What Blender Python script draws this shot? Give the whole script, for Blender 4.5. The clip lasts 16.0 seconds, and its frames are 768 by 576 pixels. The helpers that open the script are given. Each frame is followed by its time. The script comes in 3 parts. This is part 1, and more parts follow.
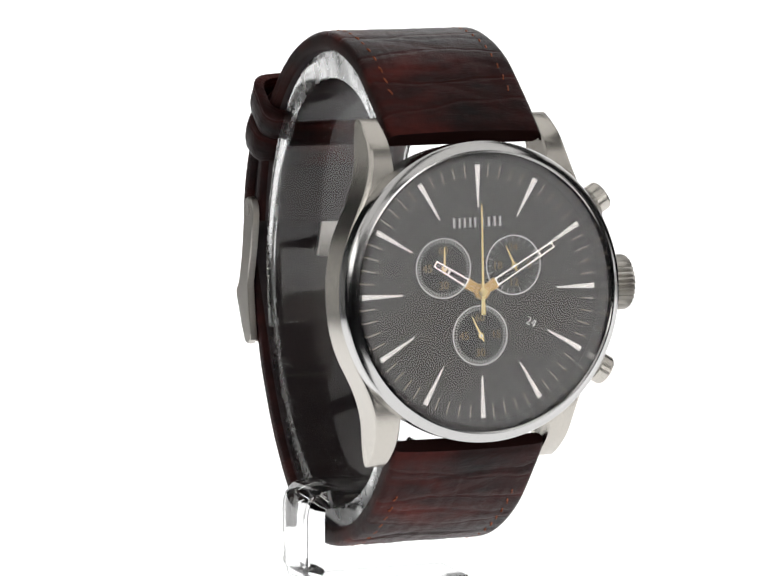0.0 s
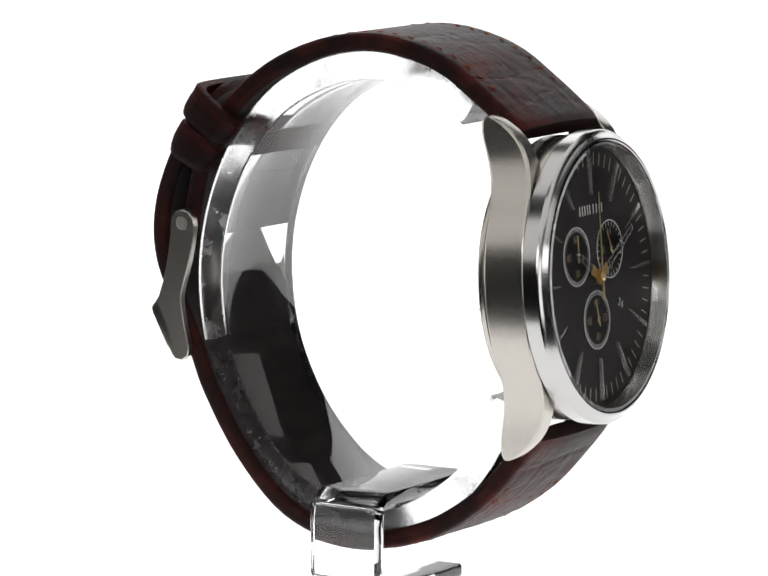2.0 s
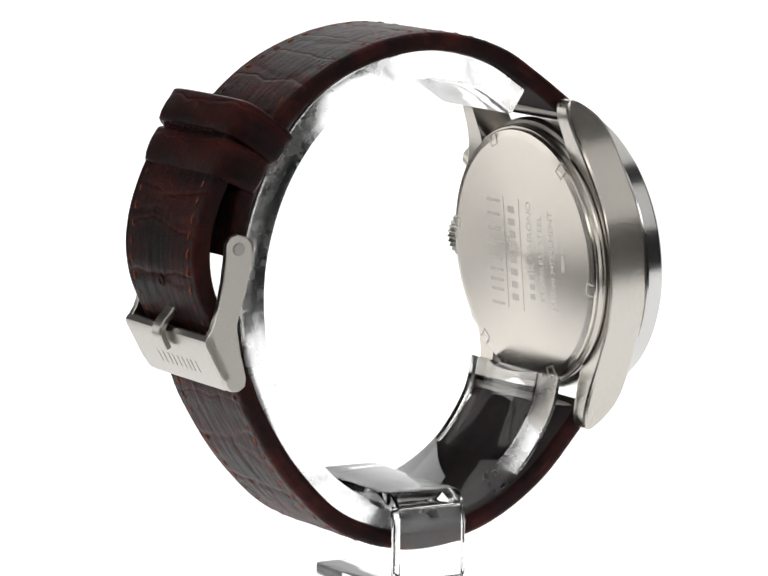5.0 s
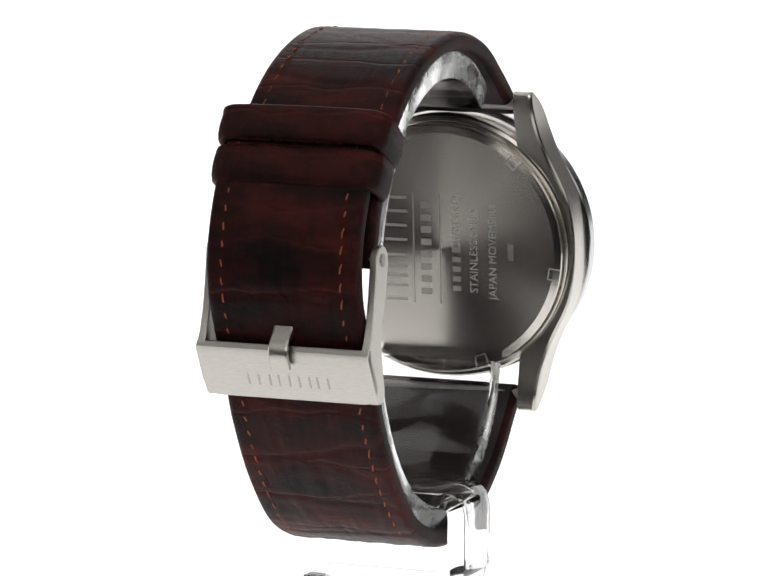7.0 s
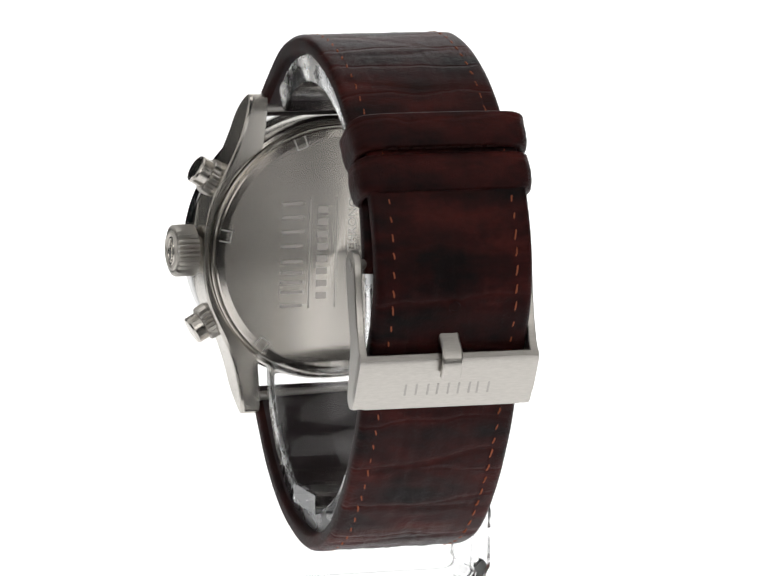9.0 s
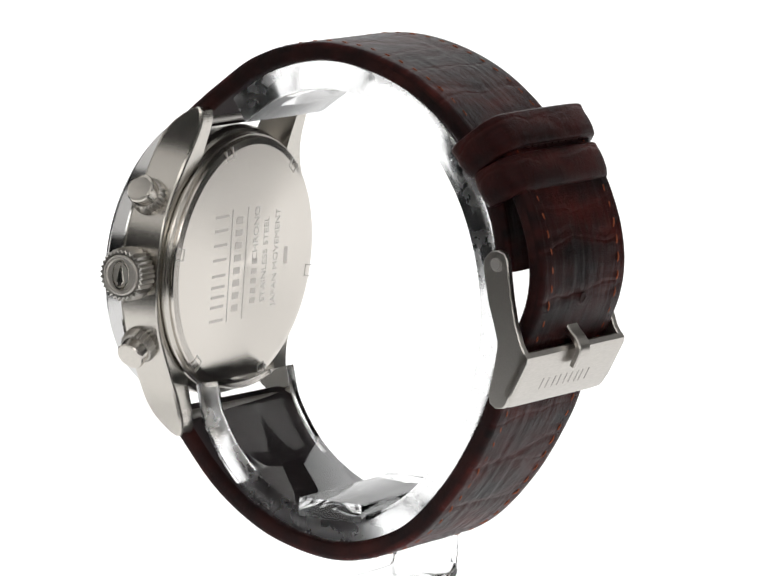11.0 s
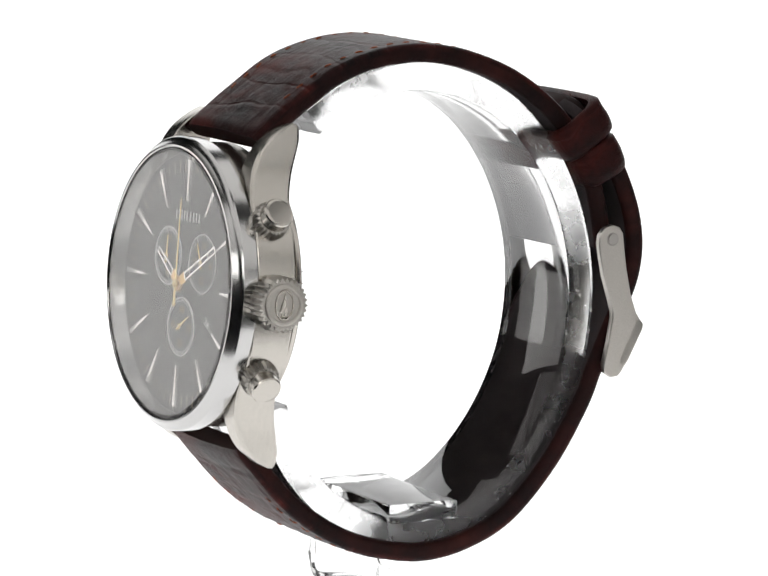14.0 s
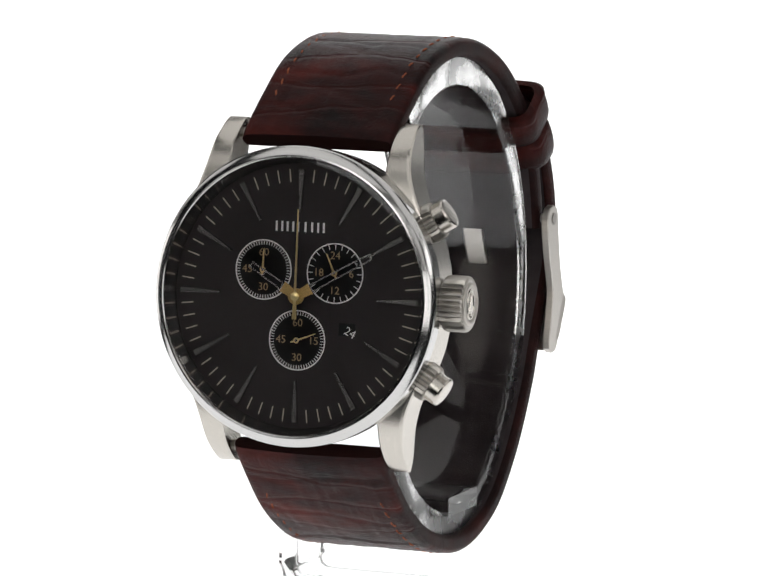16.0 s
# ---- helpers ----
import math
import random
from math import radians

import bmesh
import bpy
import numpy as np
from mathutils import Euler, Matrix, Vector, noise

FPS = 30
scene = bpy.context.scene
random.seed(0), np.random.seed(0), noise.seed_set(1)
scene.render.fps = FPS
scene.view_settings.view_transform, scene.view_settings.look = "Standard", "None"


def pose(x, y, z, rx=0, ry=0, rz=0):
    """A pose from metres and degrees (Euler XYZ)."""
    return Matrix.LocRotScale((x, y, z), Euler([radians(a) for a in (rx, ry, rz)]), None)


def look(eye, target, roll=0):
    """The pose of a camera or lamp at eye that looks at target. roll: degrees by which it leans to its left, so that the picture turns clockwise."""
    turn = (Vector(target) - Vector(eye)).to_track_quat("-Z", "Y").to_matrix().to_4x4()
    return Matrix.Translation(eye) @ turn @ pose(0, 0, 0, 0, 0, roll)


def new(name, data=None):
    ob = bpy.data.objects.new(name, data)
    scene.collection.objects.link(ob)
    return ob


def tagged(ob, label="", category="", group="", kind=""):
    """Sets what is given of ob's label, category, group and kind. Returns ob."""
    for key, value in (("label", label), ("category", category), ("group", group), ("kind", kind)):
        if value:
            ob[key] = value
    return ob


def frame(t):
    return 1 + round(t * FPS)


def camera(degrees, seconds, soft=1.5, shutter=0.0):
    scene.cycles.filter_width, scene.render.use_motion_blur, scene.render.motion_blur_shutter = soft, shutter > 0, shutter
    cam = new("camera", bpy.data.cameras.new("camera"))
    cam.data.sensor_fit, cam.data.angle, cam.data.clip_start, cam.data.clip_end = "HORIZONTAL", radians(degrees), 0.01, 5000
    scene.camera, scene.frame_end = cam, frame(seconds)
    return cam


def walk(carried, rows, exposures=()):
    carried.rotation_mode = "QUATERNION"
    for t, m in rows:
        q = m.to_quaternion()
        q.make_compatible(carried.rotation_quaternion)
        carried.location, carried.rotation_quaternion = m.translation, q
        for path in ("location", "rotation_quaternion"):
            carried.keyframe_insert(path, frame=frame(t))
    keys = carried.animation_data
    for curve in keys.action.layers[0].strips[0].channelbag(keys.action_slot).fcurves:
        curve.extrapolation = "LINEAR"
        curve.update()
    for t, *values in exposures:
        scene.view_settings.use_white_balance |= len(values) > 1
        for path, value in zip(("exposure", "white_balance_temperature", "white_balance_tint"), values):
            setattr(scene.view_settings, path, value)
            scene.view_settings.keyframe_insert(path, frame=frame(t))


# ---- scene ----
MM = 0.001

# camera: fixed on its tripod, looking slightly down on the turntable
cam = camera(9.632, 16.0)
_eye = pose(0, -0.6621, 0.1367, 90 - 7.887, 0, 0.059) @ pose(0, 0, 0, 0, 0, 0.300)
walk(cam, [(0.0, _eye), (16.0, _eye)])

# turn of the display on its turntable: seconds, degrees, and its small run-out sideways and in height, in millimetres
TURN = [
    (0.0, 21.43, -0.49, 0.46),
    (0.5, 31.05, -0.28, 0.51),
    (1.0, 40.68, -0.02, 0.54),
    (1.5, 49.89, 0.19, 0.59),
    (2.0, 59.29, 0.31, 0.63),
    (2.5, 68.88, 0.35, 0.68),
    (3.0, 78.96, 0.21, 0.70),
    (3.5, 89.35, -0.02, 0.67),
    (4.0, 99.50, -0.27, 0.64),
    (4.2, 103.49, -0.32, 0.64),
    (4.7, 113.48, -0.56, 0.64),
    (5.25, 124.29, -0.78, 0.65),
    (5.8, 134.99, -0.83, 0.61),
    (6.3, 144.73, -0.62, 0.48),
    (6.5, 148.77, -0.56, 0.41),
    (7.0, 158.40, -0.13, 0.21),
    (7.5, 167.89, 0.55, 0.07),
    (8.0, 177.99, 1.09, -0.11),
    (8.5, 187.69, 0.89, -0.26),
    (9.0, 197.80, 0.26, -0.34),
    (9.2, 201.62, 0.11, -0.38),
    (9.7, 211.37, -0.41, -0.48),
    (10.25, 221.85, -0.69, -0.59),
    (10.8, 232.48, -0.84, -0.68),
    (11.3, 242.60, -0.86, -0.74),
    (11.5, 246.74, -0.84, -0.77),
    (12.0, 257.23, -0.74, -0.81),
    (12.5, 267.58, -0.65, -0.80),
    (13.0, 277.48, -0.56, -0.75),
    (13.5, 287.42, -0.44, -0.67),
    (14.0, 296.97, -0.28, -0.64),
    (14.5, 306.94, -0.13, -0.61),
    (15.0, 317.00, -0.20, -0.53),
    (15.5, 326.93, -0.46, -0.44),
    (16.0, 336.86, -0.73, -0.28),
]


# ------------------------------------------------------------------ light
def lit_world():
    w = bpy.data.worlds.new("studio_dark")
    w.use_nodes = True
    bg = w.node_tree.nodes["Background"]
    bg.inputs[0].default_value = (0.5, 0.52, 0.55, 1)
    bg.inputs[1].default_value = 0.02
    scene.world = w


lit_world()


# ------------------------------------------------------------------ materials
def mat(name):
    m = bpy.data.materials.new(name)
    m.use_nodes = True
    nt = m.node_tree
    return m, nt, nt.nodes["Principled BSDF"]


def node(nt, kind, **values):
    n = nt.nodes.new(kind)
    for k, v in values.items():
        n.inputs[k.replace("_", " ")].default_value = v
    return n


def ramp(nt, src, stops):
    r = nt.nodes.new("ShaderNodeValToRGB")
    el = r.color_ramp.elements
    while len(el) < len(stops):
        el.new(0.5)
    for e, (p, c) in zip(el, stops):
        e.position, e.color = p, (*c, 1)
    nt.links.new(src, r.inputs[0])
    return r.outputs[0]


def bump(nt, bsdf, height, strength, distance):
    b = node(nt, "ShaderNodeBump", Strength=strength, Distance=distance)
    nt.links.new(height, b.inputs["Height"])
    nt.links.new(b.outputs[0], bsdf.inputs["Normal"])
    return b


def object_coords(nt, scale=(1, 1, 1)):
    c = nt.nodes.new("ShaderNodeTexCoord")
    mp = node(nt, "ShaderNodeMapping", Scale=scale)
    nt.links.new(c.outputs["Object"], mp.inputs[0])
    return mp.outputs[0]


def metal(name, colour, rough, grain=(1, 1, 1), grain_amount=0.0, depth=2e-6):
    """Metal with a fine directed grain; grain gives the noise scale along x, y, z."""
    m, nt, b = mat(name)
    b.inputs["Metallic"].default_value = 1
    co = object_coords(nt, grain)
    n = node(nt, "ShaderNodeTexNoise", Scale=1.0, Detail=4.0, Roughness=0.6)
    nt.links.new(co, n.inputs["Vector"])
    smear = node(nt, "ShaderNodeTexNoise", Scale=260.0, Detail=3.0)
    nt.links.new(object_coords(nt), smear.inputs["Vector"])
    dark = tuple(c * (1 - 0.25 * grain_amount) for c in colour)
    nt.links.new(ramp(nt, n.outputs[0], [(0.3, dark), (0.7, colour)]), b.inputs["Base Color"])
    mr = node(nt, "ShaderNodeMapRange")
    mr.inputs["To Min"].default_value, mr.inputs["To Max"].default_value = rough * 0.95, rough * 1.06
    nt.links.new(smear.outputs[0], mr.inputs[0])
    nt.links.new(mr.outputs[0], b.inputs["Roughness"])
    if grain_amount:
        bump(nt, b, n.outputs[0], 0.14 * grain_amount, depth)
    return m


def leather(name, dark, mid, light, rough, creased=True):
    m, nt, b = mat(name)
    uv = nt.nodes.new("ShaderNodeTexCoord").outputs["UV"]
    # slow drift in tone
    mp = node(nt, "ShaderNodeMapping", Scale=(1.0, 0.5, 1))
    nt.links.new(uv, mp.inputs[0])
    tone = node(nt, "ShaderNodeTexNoise", Scale=1.1, Detail=5.0, Roughness=0.62)
    nt.links.new(mp.outputs[0], tone.inputs["Vector"])
    # fine grain
    grain = node(nt, "ShaderNodeTexNoise", Scale=28.0, Detail=4.0, Roughness=0.7)
    nt.links.new(uv, grain.inputs["Vector"])
    col = ramp(nt, tone.outputs[0], [(0.38, dark), (0.53, mid), (0.72, light)])
    height = grain.outputs[0]
    if creased:
        # embossed plates: crosswise creases with small offsets
        warp = node(nt, "ShaderNodeTexNoise", Scale=1.3, Detail=2.0)
        nt.links.new(uv, warp.inputs["Vector"])
        add = nt.nodes.new("ShaderNodeVectorMath")
        add.operation = "MULTIPLY_ADD"
        add.inputs[1].default_value = (0.30, 0.2, 0)
        nt.links.new(warp.outputs["Color"], add.inputs[0])
        nt.links.new(uv, add.inputs[2])
        m2 = node(nt, "ShaderNodeMapping", Scale=(1.5, 0.22, 1))
        nt.links.new(add.outputs[0], m2.inputs[0])
        vor = node(nt, "ShaderNodeTexVoronoi", Scale=1.0, Randomness=0.65)
        vor.feature = "DISTANCE_TO_EDGE"
        vor.voronoi_dimensions = "2D"
        nt.links.new(m2.outputs[0], vor.inputs["Vector"])
        crease = node(nt, "ShaderNodeMapRange")
        crease.inputs["From Max"].default_value = 0.06
        nt.links.new(vor.outputs["Distance"], crease.inputs[0])
        # thin wrinkles that run along the strap
        m3 = node(nt, "ShaderNodeMapping", Scale=(1.3, 9.0, 1))
        nt.links.new(add.outputs[0], m3.inputs[0])
        streak = node(nt, "ShaderNodeTexNoise", Scale=1.0, Detail=3.0)
        nt.links.new(m3.outputs[0], streak.inputs["Vector"])
        mix = nt.nodes.new("ShaderNodeMath")
        mix.operation = "MULTIPLY_ADD"
        mix.inputs[1].default_value = 0.65
        nt.links.new(crease.outputs[0], mix.inputs[0])
        nt.links.new(grain.outputs[0], mix.inputs[2])
        mix2 = nt.nodes.new("ShaderNodeMath")
        mix2.operation = "MULTIPLY_ADD"
        mix2.inputs[1].default_value = 0.85
        nt.links.new(streak.outputs[0], mix2.inputs[0])
        nt.links.new(mix.outputs[0], mix2.inputs[2])
        height = mix2.outputs[0]
        # dye rubbed into a redder line beside the creases
        edge = node(nt, "ShaderNodeMapRange")
        edge.inputs["From Min"].default_value, edge.inputs["From Max"].default_value = 0.0, 0.12
        edge.inputs["To Min"].default_value, edge.inputs["To Max"].default_value = 0.18, 0.0
        nt.links.new(vor.outputs["Distance"], edge.inputs[0])
        mc = nt.nodes.new("ShaderNodeMix")
        mc.data_type = "RGBA"
        nt.links.new(edge.outputs[0], mc.inputs[0])
        nt.links.new(col, mc.inputs[6])
        mc.inputs[7].default_value = (*light, 1)
        col = mc.outputs[2]
    nt.links.new(col, b.inputs["Base Color"])
    mr = node(nt, "ShaderNodeMapRange")
    mr.inputs["To Min"].default_value, mr.inputs["To Max"].default_value = rough - 0.1, rough + 0.15
    nt.links.new(tone.outputs[0], mr.inputs[0])
    nt.links.new(mr.outputs[0], b.inputs["Roughness"])
    b.inputs["Specular IOR Level"].default_value = 0.08
    bump(nt, b, height, 0.7, 2.0e-4)
    return m


def paint(name, colour, rough=0.45, spec=0.4, low=0.88):
    m, nt, b = mat(name)
    n = node(nt, "ShaderNodeTexNoise", Scale=900.0, Detail=3.0)
    nt.links.new(object_coords(nt), n.inputs["Vector"])
    nt.links.new(ramp(nt, n.outputs[0], [(0.3, tuple(c * low for c in colour)), (0.7, colour)]), b.inputs["Base Color"])
    b.inputs["Roughness"].default_value = rough
    b.inputs["Specular IOR Level"].default_value = spec
    return m


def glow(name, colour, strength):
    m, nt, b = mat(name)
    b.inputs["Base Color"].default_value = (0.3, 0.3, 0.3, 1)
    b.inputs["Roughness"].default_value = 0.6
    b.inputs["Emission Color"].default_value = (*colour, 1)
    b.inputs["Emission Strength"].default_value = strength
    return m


def clear(name, rough, ior, tint=(1, 1, 1)):
    m, nt, b = mat(name)
    b.inputs["Base Color"].default_value = (*tint, 1)
    b.inputs["Transmission Weight"].default_value = 1
    b.inputs["IOR"].default_value = ior
    n = node(nt, "ShaderNodeTexNoise", Scale=340.0, Detail=4.0)
    nt.links.new(object_coords(nt), n.inputs["Vector"])
    mr = node(nt, "ShaderNodeMapRange")
    mr.inputs["From Min"].default_value = 0.45
    mr.inputs["To Min"].default_value, mr.inputs["To Max"].default_value = rough * 0.5, rough * 2
    nt.links.new(n.outputs[0], mr.inputs[0])
    nt.links.new(mr.outputs[0], b.inputs["Roughness"])
    return m


STEEL = metal("brushed_steel", (0.60, 0.57, 0.525), 0.25, (9000, 9000, 300), 0.8, 3e-7)
STEEL_BACK = metal("turned_steel", (0.62, 0.585, 0.54), 0.22)
def circular(m, axis):
    nt = m.node_tree
    t = nt.nodes.new("ShaderNodeTangent")
    t.direction_type, t.axis = "RADIAL", axis
    b = nt.nodes["Principled BSDF"]
    nt.links.new(t.outputs[0], b.inputs["Tangent"])
    b.inputs["Anisotropic"].default_value = 0.85
    b.inputs["Anisotropic Rotation"].default_value = 0.25


circular(STEEL_BACK, "Y")
BEZEL = metal("bezel_steel", (0.56, 0.555, 0.55), 0.17)
BUCKLE_STEEL = metal("satin_steel", (0.53, 0.505, 0.47), 0.33, (900, 5000, 5000), 0.5)
INDEX_STEEL = metal("index_steel", (0.62, 0.60, 0.585), 0.26)
GOLD = metal("gold_plate", (0.90, 0.72, 0.34), 0.3)
COPPER = metal("warm_gold", (0.70, 0.47, 0.19), 0.38)
LEATHER = leather("brown_leather", (0.0060, 0.0030, 0.0033), (0.026, 0.0053, 0.0050), (0.078, 0.0135, 0.0105), 0.31)
EDGE = leather("leather_edge", (0.009, 0.0038, 0.0040), (0.021, 0.0058, 0.0054), (0.042, 0.0105, 0.0085), 0.45, False)
LINING = leather("dark_lining", (0.034, 0.027, 0.029), (0.047, 0.038, 0.040), (0.062, 0.050, 0.051), 0.55, False)
THREAD = paint("rust_thread", (0.32, 0.09, 0.042), 0.7, 0.2)
DIAL = paint("black_dial", (0.038, 0.033, 0.033), 0.42, 0.15, 0.97)
SUBDIAL = paint("subdial_black", (0.015, 0.0135, 0.0135), 0.3, 0.15)
WHITE = paint("white_print", (0.86, 0.86, 0.85), 0.5)
TICK = paint("bronze_print", (0.55, 0.48, 0.40), 0.45)
NUMERAL = paint("numeral_print", (0.40, 0.29, 0.16), 0.5)
HAND_STEEL = metal("hand_steel", (0.82, 0.81, 0.79), 0.26)
CROWN_STEEL = metal("fluted_steel", (0.44, 0.42, 0.39), 0.34)
ROUGH_STEEL = metal("bead_blasted_steel", (0.60, 0.57, 0.53), 0.5, (5000, 5000, 5000), 0.6)
ENGRAVED = metal("engraving", (0.62, 0.60, 0.57), 0.42)
ETCHED_BACK = metal("etched_back", (0.50, 0.47, 0.44), 0.33)
ETCHED = metal("etched_steel", (0.42, 0.40, 0.38), 0.5)
GLASS = clear("mineral_glass", 0.0, 1.43)
ACRYLIC = clear("acrylic", 0.04, 1.49, (0.985, 0.99, 0.99))
RING_ACRYLIC = clear("ring_acrylic", 0.05, 1.49, (0.985, 0.985, 0.985))
SAWN = clear("sawn_acrylic", 0.35, 1.49, (0.985, 0.985, 0.985))


# ------------------------------------------------------------------ mesh helpers
def part(name, bm, material, parent=None, label="", smooth=35.0):
    bmesh.ops.recalc_face_normals(bm, faces=bm.faces[:])
    me = bpy.data.meshes.new(name)
    bm.to_mesh(me)
    bm.free()
    for m in (material if isinstance(material, (list, tuple)) else [material]):
        me.materials.append(m)
    if smooth:
        me.shade_smooth()
        me.set_sharp_from_angle(angle=radians(smooth))
    ob = new(name, me)
    if parent:
        ob.parent = parent
    return tagged(ob, label)


def shared(name, me, parent, m=None):
    ob = new(name, me)
    ob.parent = parent
    if m is not None:
        ob.matrix_local = m
    return ob


def box(bm, sx, sy, sz, m=Matrix(), bevel=0.0):
    r = bmesh.ops.create_cube(bm, size=1)
    vs = r["verts"]
    bmesh.ops.transform(bm, matrix=m @ Matrix.Diagonal((sx, sy, sz, 1)), verts=vs)
    if bevel:
        es = list({e for v in vs for e in v.link_edges})
        bmesh.ops.bevel(bm, geom=es, offset=bevel, segments=2, affect="EDGES", profile=0.5)
    return bm


def lathe(bm, profile, m=Matrix(), n=96, closed=False):
    """Turn (radius, height) pairs about the z axis of m."""
    rings = []
    for r, h in profile:
        if r < 1e-7:
            rings.append([bm.verts.new(m @ Vector((0, 0, h)))])
        else:
            rings.append([bm.verts.new(m @ Vector((r * math.cos(2 * math.pi * i / n), r * math.sin(2 * math.pi * i / n), h))) for i in range(n)])
    pairs = list(zip(rings, rings[1:]))
    if closed:
        pairs.append((rings[-1], rings[0]))
    for a, b in pairs:
        for i in range(n):
            j = (i + 1) % n
            if len(a) == 1 and len(b) == 1:
                continue
            if len(a) == 1:
                bm.faces.new((a[0], b[i], b[j]))
            elif len(b) == 1:
                bm.faces.new((a[i], a[j], b[0]))
            else:
                bm.faces.new((a[i], a[j], b[j], b[i]))
    return bm


def loft(bm, sections, caps=True, loop=False):
    """Skin a row of closed sections (lists of points)."""
    rows = [[bm.verts.new(p) for p in s] for s in sections]
    n = len(rows[0])
    pairs = list(zip(rows, rows[1:])) + ([(rows[-1], rows[0])] if loop else [])
    for a, b in pairs:
        for i in range(n):
            j = (i + 1) % n
            bm.faces.new((a[i], a[j], b[j], b[i]))
    if caps and not loop:
        bm.faces.new(rows[0])
        bm.faces.new(rows[-1])
    return rows


def spline(points, step):
    """Even points along a smooth curve through the given (y, z) points, with the length run so far."""
    p = [Vector((0, a, b)) for a, b in points]
    p = [2 * p[0] - p[1]] + p + [2 * p[-1] - p[-2]]
    out = []
    for k in range(1, len(p) - 2):
        a, b, c, d = p[k - 1:k + 3]
        for i in range(24):
            t = i / 24
            out.append(0.5 * (2 * b + (c - a) * t + (2 * a - 5 * b + 4 * c - d) * t * t + (3 * b - a - 3 * c + d) * t ** 3))
    out.append(p[-2])
    s = [0.0]
    for a, b in zip(out, out[1:]):
        s.append(s[-1] + (b - a).length)
    n = max(2, round(s[-1] / step))
    res, k = [], 0
    for i in range(n + 1):
        want = s[-1] * i / n
        while k < len(s) - 2 and s[k + 1] < want:
            k += 1
        f = (want - s[k]) / max(s[k + 1] - s[k], 1e-9)
        res.append((out[k].lerp(out[k + 1], f), want))
    frames = []
    for i, (q, run) in enumerate(res):
        t = (res[min(i + 1, n)][0] - res[max(i - 1, 0)][0]).normalized()
        frames.append((q, t, Vector((0, -t.z, t.y)), run))
    return frames


def rounded(hw, ht, r, n=4, puff=0.0, cells=10):
    """A rounded rectangle section as (across, thick) pairs."""
    pts = []
    for cx, cy, a0 in ((1, 1, 0), (-1, 1, 90), (-1, -1, 180), (1, -1, 270)):
        for i in range(n + 1):
            a = radians(a0 + 90 * i / n)
            pts.append((cx * (hw - r) + r * math.cos(a), cy * (ht - r) + r * math.sin(a)))
        if cy == 1 and cx == 1:
            for k in range(1, cells):
                x = (hw - r) * (1 - 2 * k / cells)
                pts.append((x, ht + puff * (1 - (x / hw) ** 2)))
    return pts


def tube(bm, pts, r, n=8):
    """A round bar along points."""
    secs = []
    for i, q in enumerate(pts):
        t = (Vector(pts[min(i + 1, len(pts) - 1)]) - Vector(pts[max(i - 1, 0)])).normalized()
        a = t.orthogonal().normalized()
        b = t.cross(a)
        secs.append([Vector(q) + r * (a * math.cos(2 * math.pi * k / n) + b * math.sin(2 * math.pi * k / n)) for k in range(n)])
    loft(bm, secs)
    return bm


def text_mesh(body, size, depth=0.0):
    cu = bpy.data.curves.new("text", "FONT")
    cu.body, cu.size, cu.align_x, cu.align_y, cu.extrude = body, size, "CENTER", "CENTER", depth
    cu.resolution_u = 3
    ob = bpy.data.objects.new("text", cu)
    scene.collection.objects.link(ob)
    bpy.context.view_layer.update()
    me = bpy.data.meshes.new_from_object(ob.evaluated_get(bpy.context.evaluated_depsgraph_get()))
    bpy.data.objects.remove(ob)
    bpy.data.curves.remove(cu)
    return me


